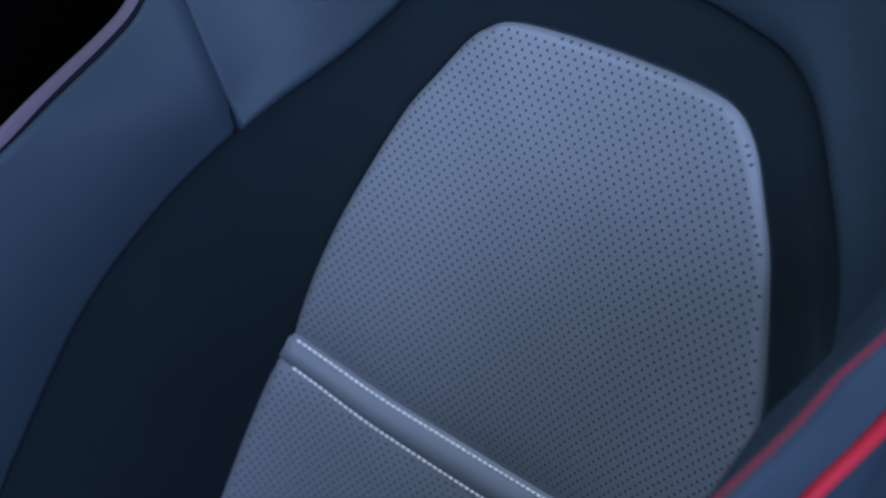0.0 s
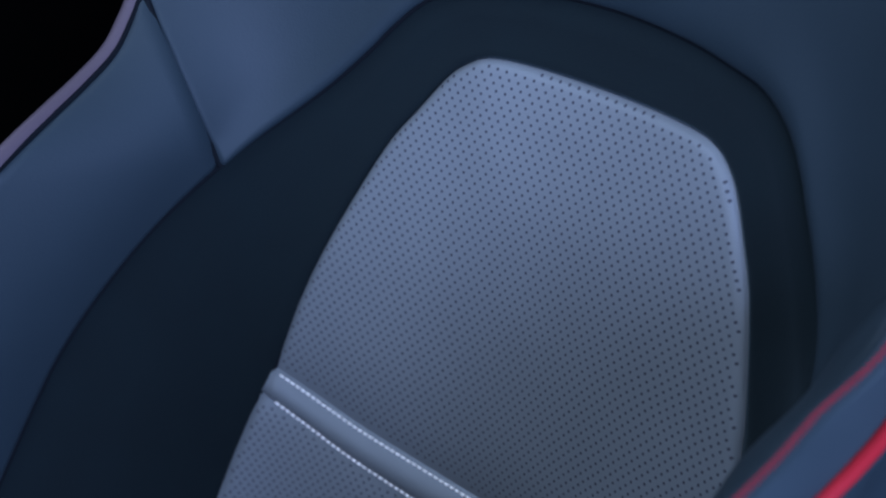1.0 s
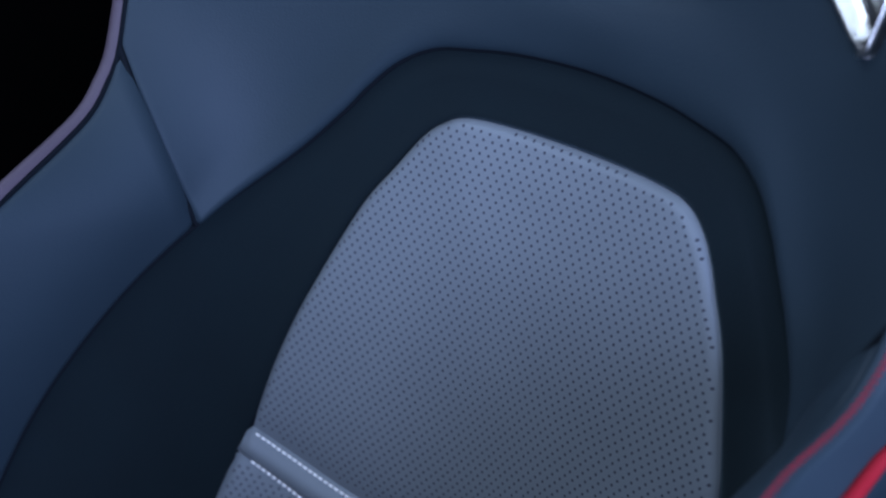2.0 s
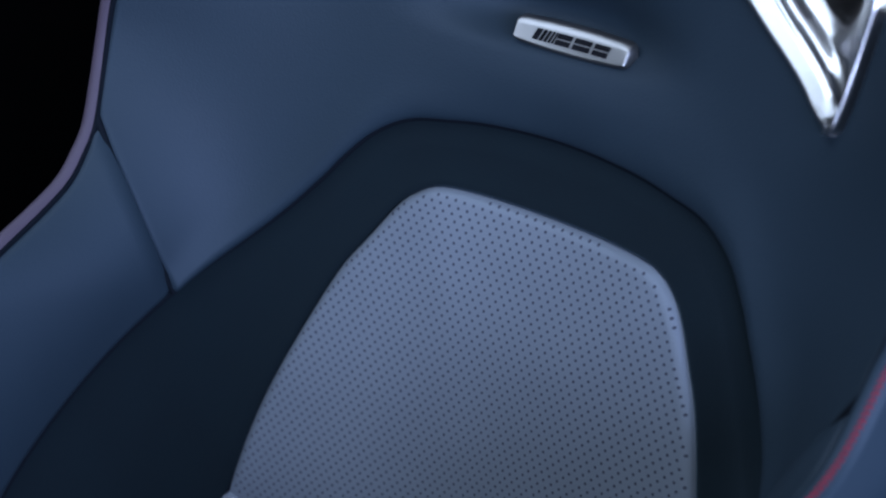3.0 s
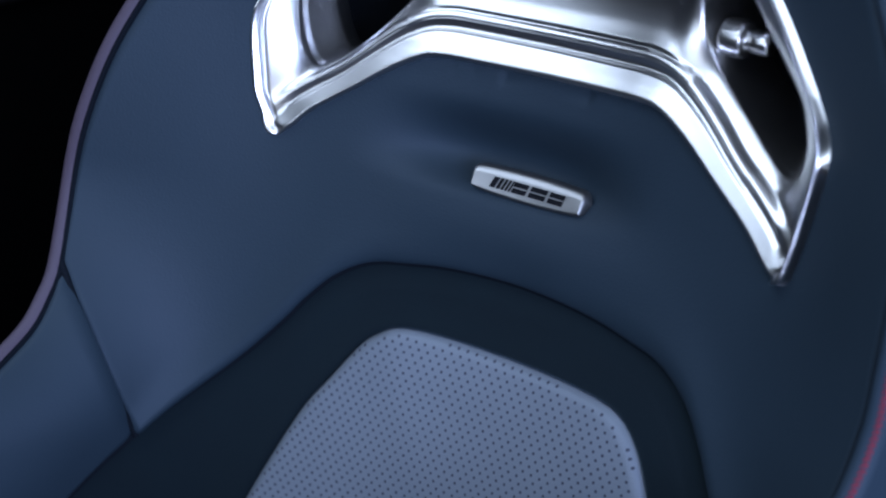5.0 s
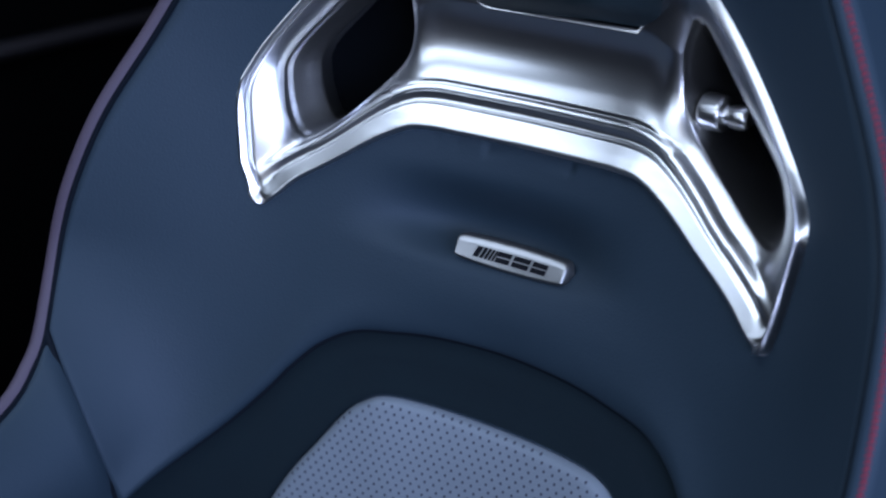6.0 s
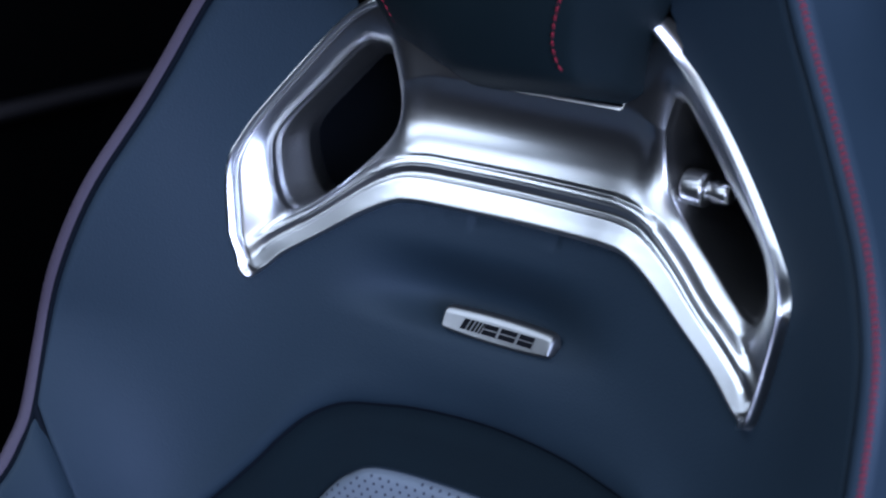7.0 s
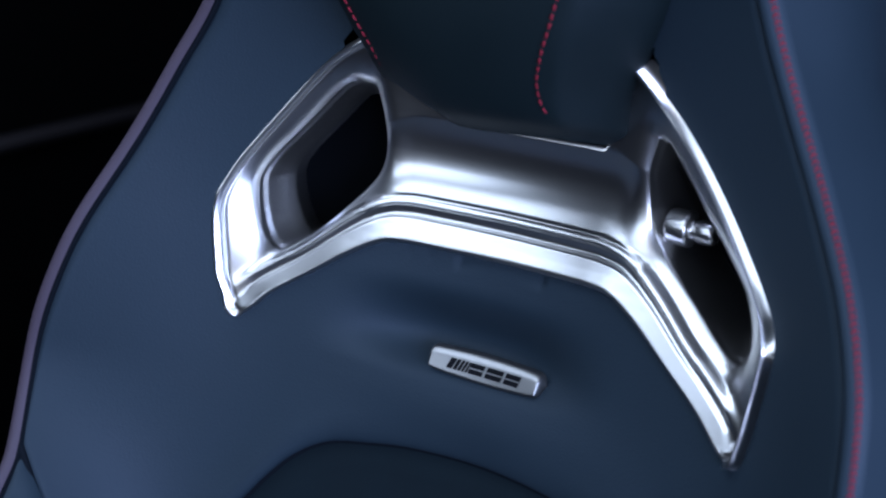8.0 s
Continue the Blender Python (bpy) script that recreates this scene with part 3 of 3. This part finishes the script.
def trim_arm(sign):
    rows, nor, hs, c = arm_rows(sign)
    g = np.stack(rows)[:, ::-sign]
    ob = sheet("trim_arm", g, CHROME, trim, "satin metal arm with an opening", closed=True)
    own = np.stack(rows)
    side = np.cross(np.roll(own, -1, 1) - np.roll(own, 1, 1), np.gradient(own, axis=0))
    side /= np.linalg.norm(side, axis=-1, keepdims=True) + 1e-12
    done = len(nor)
    side *= np.sign((side[done // 2] * nor[done // 2]).sum(-1).mean())
    side[:done - 1] = np.stack(nor)[:done - 1]
    soft = side.copy()
    for _ in range(40):
        soft[2:done - 1] = (np.roll(soft, 1, 1) + 2 * soft + np.roll(soft, -1, 1))[2:done - 1] / 4
    side = side + (soft - side) * ease((np.abs(own[..., :1]) - 0.053) / 0.014)
    side /= np.linalg.norm(side, axis=-1, keepdims=True) + 1e-12
    set_normals(ob, side[:, ::-sign])
    # a black sheet behind the opening stands in for the shade inside
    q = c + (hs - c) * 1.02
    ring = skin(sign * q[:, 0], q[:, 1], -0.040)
    mesh_part("opening_shade_sheet", np.vstack([ring, ring.mean(0)]), [(i, (i + 1) % len(ring), len(ring)) for i in range(len(ring))], SHADE, trim)
    if sign < 0:
        return
    p0, p1 = skin(0.062, 0.0640, -0.016), skin(0.081, 0.0630, -0.020)
    pin = [(0, 0.0001), (0, 0.0058), (0.03, 0.0066), (0.10, 0.0068), (0.40, 0.0068), (0.47, 0.0066), (0.50, 0.0058), (0.51, 0.0040), (0.58, 0.0036), (0.64, 0.0044), (0.92, 0.0044), (0.98, 0.0038), (1, 0.0030), (1, 0.0001)]
    ax = (p1 - p0) / np.linalg.norm(p1 - p0)
    e1 = np.cross(ax, [0, 0, 1.0])
    e1 /= np.linalg.norm(e1)
    e2 = np.cross(ax, e1)
    ang = np.linspace(0, 2 * math.pi, 20, endpoint=False)
    g = np.stack([p0 + (p1 - p0) * u + r * (np.cos(ang)[:, None] * e1 + np.sin(ang)[:, None] * e2) for u, r in pin]) * [sign, 1, 1]
    sheet("guide_pin", g, CHROME, trim, "bright metal guide pin inside the opening", closed=True)


trim = tagged(new("metal_trim"), "satin silver metal trim below the headrest")
trim.parent = seat
for sign in (-1, 1):
    trim_arm(sign)
s = np.linspace(-0.0505, 0.0505, 90)
v = np.concatenate([[0, 0.0002, 0.0006, 0.0012, 0.002], np.linspace(0.0026, 0.0240, 80), np.linspace(0.025, 0.0505, 34)])
z_low = np.interp(s, TRIM_EDGE[:, 0][len(TRIM_EDGE) // 2 - 300:len(TRIM_EDGE) // 2 + 301], TRIM_EDGE[:, 1][len(TRIM_EDGE) // 2 - 300:len(TRIM_EDGE) // 2 + 301])
zz = z_low[None] + v[:, None] * ((0.0879 + 0.018 * np.where(s < 0, ease((-s - 0.024) / 0.0265), ease((s - 0.039) / 0.0115)) - z_low) / 0.0505)[None]
ss = np.broadcast_to(s[None], zz.shape)
grid = skin(ss, zz, trim_off(ss, zz))
top = grid[-1]
more = np.stack([top + np.array([0, -0.0010, 0.0006]), top + np.array([0, -0.0006, 0.0016]), top + np.array([0, 0.0022, 0.0022]), top + np.array([0, 0.03, 0.002])])
bar_ob = sheet("trim_bowl", np.concatenate([grid, more]), CHROME, trim, "curved satin metal bar")
edge_n = [np.broadcast_to(np.array(n), top.shape) for n in ((0.22, -0.97, 0.02), (0.2, -0.95, 0.2), (0, -0.5, 0.86), (0, 0, 1.0))]
set_normals(bar_ob, np.concatenate([trim_normal(ss, zz), np.stack(edge_n)]))


# ---- badge in the leather crease ----
def badge():
    root = tagged(new("badge"), "small brushed metal badge with dark lettering bars")
    root.parent = seat
    w = 0.0262
    cols, rows = 70, 26
    u = np.sin(np.linspace(-math.pi / 2, math.pi / 2, cols))
    k = (1 - np.abs(u) ** 26) ** 0.45
    top = (0.0012 - 0.0008 * u ** 2) * k - 0.0050 * (1 - k)
    bot = (-0.0146 + 0.0024 * u ** 2) * k - 0.0058 * (1 - k)
    v = np.linspace(0, 1, rows)
    z = top[None] * (1 - v)[:, None] + bot[None] * v[:, None]
    s = np.broadcast_to((u * w)[None], z.shape) * (1 - 0.03 * v)[:, None]
    base = -0.0045
    prof = np.interp(v, [0, 0.03, 0.08, 0.15, 0.22, 0.68, 0.72, 0.76, 0.84, 1.0], [0, 0.0022, 0.0034, 0.0042, 0.0048, 0.0066, 0.0062, 0.0048, 0.0018, -0.003])
    e = np.minimum(u + 1, 1 - u) / 0.05
    ends = np.sqrt(np.clip(1 - (1 - np.clip(e, 0, 1)) ** 2, 0, 1))
    sheet("plate", skin(s, z, base + prof[:, None] * ends[None]), BADGE, root)

    def face(s, z):
        f = np.clip((0.0010 - z) / 0.0152, 0, 1)
        return skin(s, z, base + 0.00032 + np.interp(f, [0.22, 0.68], [0.0048, 0.0066]))

    def bar(s0, s1, z0, z1, lean):
        sv = np.array([s0 + lean, s1 + lean, s1, s0])
        zv = np.array([z1, z1, z0, z0])
        verts = np.vstack([face(sv, zv), face(sv, zv) + np.array([0, -0.00015, 0])])
        mesh_part("print_bar", verts, [(4, 5, 6, 7), (0, 1, 5, 4), (1, 2, 6, 5), (2, 3, 7, 6), (3, 0, 4, 7)], BLACK, root, smooth=False)

    z0, z1 = -0.0073, -0.0030
    x = -0.0166
    for width in (0.0024, 0.0014, 0.0011, 0.0009, 0.0007):
        bar(x, x + width, z0, z1, 0.0016)
        x += width + 0.0007
    for width in (0.0068, 0.0080, 0.0072):
        bar(x + 0.0005, x + width, z0 + 0.0024, z1, 0.0006)
        bar(x, x + width - 0.0005, z0, z0 + 0.0019, 0.0005)
        x += width + 0.0008


badge()


# ---- headrest cushion ----
def rest_front(z):
    """The front of the headrest: it swells forwards from its lower edge."""
    return -0.042 - 0.05 * (1 - np.exp(-np.maximum(z - 0.088, 0) / 0.04)) + 0.03 * ease((z - 0.21) / 0.06)


def rest_half(z):
    return np.interp(z, [0.088, 0.099, 0.1078, 0.1172, 0.1263, 0.135, 0.16, 0.20, 0.26], [0.0345, 0.0355, 0.0372, 0.0408, 0.0449, 0.048, 0.055, 0.060, 0.052])


def headrest():
    root = tagged(new("headrest"), "black leather headrest cushion with red stitching")
    root.parent = seat
    levels = np.concatenate([[0, 0.0004, 0.001, 0.002, 0.0035, 0.0055, 0.008], np.linspace(0.011, 0.17, 56)])

    def section(z):
        """Half a level cut from the middle of the front round to the middle of the back: (x, y)."""
        w, f = rest_half(z), rest_front(z)
        flare = 0.013 + 0.010 * ease((z - 0.10) / 0.08)
        pts = [(0, f - 0.003), (w * 0.5, f - 0.0024), (w * 0.85, f - 0.0008), (w - 0.001, f + 0.0004), (w, f + 0.0014), (w + 0.0008, f + 0.0012), (w + 0.004, f + 0.0035),
               (w + flare * 0.6, f + 0.012), (w + flare, f + 0.026), (w + flare + 0.001, f + 0.040), (w + flare - 0.006, f + 0.052), (w * 0.7, f + 0.058), (0, f + 0.060)]
        return np.array(pts)

    rows = []
    for u in levels:
        base = section(0.0893 + u)
        half = curve(base, 60)
        loop = np.vstack([half[:-1], (half * [-1, 1])[:0:-1]])
        x = loop[:, 0]
        # the lower edge rises towards the corners, more on the door side
        lift = np.where(x < 0, 0.0098 * ease((-x - 0.006) / 0.036), 0.0022 * ease(x / 0.05)) * math.exp(-u / 0.03)
        tuck = (1 - ease(u / 0.008)) ** 2
        y = loop[:, 1] + 0.010 * tuck
        c = 1 - 0.10 * tuck - 0.16 * ease((u - 0.15) / 0.02) ** 2
        rows.append(np.stack([x * c, y, 0.0893 + u + lift], -1))
    g = np.stack(rows)
    lo, hi = g[0], g[-1]
    g = np.concatenate([(lo * 0 + lo.mean(0))[None], (lo * 0.6 + 0.4 * lo.mean(0))[None], g, (hi * 0.6 + 0.4 * hi.mean(0) + [0, 0, 0.006])[None], (hi * 0 + hi.mean(0) + [0, 0, 0.008])[None]])
    sheet("cushion", g, REST, root, "", closed=True)
    for sign in (-1, 1):
        line, nor = [], []
        for u in np.linspace(0.0085 if sign > 0 else 0.004, 0.15, 70):
            z = 0.0893 + u
            lift = (0.0098 if sign < 0 else 0.0015) * math.exp(-u / 0.03)
            w = rest_half(z) - 0.0022 + (0.0035 * math.exp(-(u - 0.0085) / 0.004) if sign > 0 else 0)
            line.append((sign * w, rest_front(z) - 0.0009, z + lift))
            nor.append((sign * 0.2, -1, 0))
        stitches("red_stitching", line, nor, 0.0034, 0.0024, 0.00050, RED, root, "red contrast stitching")
    return root


headrest()
# added black sheet: painted shade in the gap round the headrest
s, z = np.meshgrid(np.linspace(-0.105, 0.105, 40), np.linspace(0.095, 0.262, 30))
sheet("recess_shade_sheet", skin(s, z, -0.030), SHADE, seat, "black sheet added as shade behind the headrest")

# ---- seat base, below the view ----
bm = bmesh.new()
bmesh.ops.create_cube(bm, size=1)
inv = RECLINE.inverted()
for v in bm.verts:
    v.co = inv @ Vector((v.co.x * 0.5, -0.3 + v.co.y * 0.62, 0.21 + v.co.z * 0.42))
bmesh.ops.bevel(bm, geom=bm.edges[:], offset=0.05, segments=4, affect="EDGES")
part("seat_cushion", bm, LEATHER, seat, "black leather seat cushion")

# ---- faint trim along the far cabin side ----
bm = bmesh.new()
bmesh.ops.create_cube(bm, size=1)
for v in bm.verts:
    v.co = Vector((-0.843 + v.co.x * 0.018, 0.5 + v.co.y * 1.0, 0.817 + v.co.z * 0.016))
bmesh.ops.bevel(bm, geom=bm.edges[:], offset=0.004, segments=3, affect="EDGES")
tagged(part("trim", bm, TRIM_STRIP, None), "dull dark trim strip along the cabin side", kind="structure")
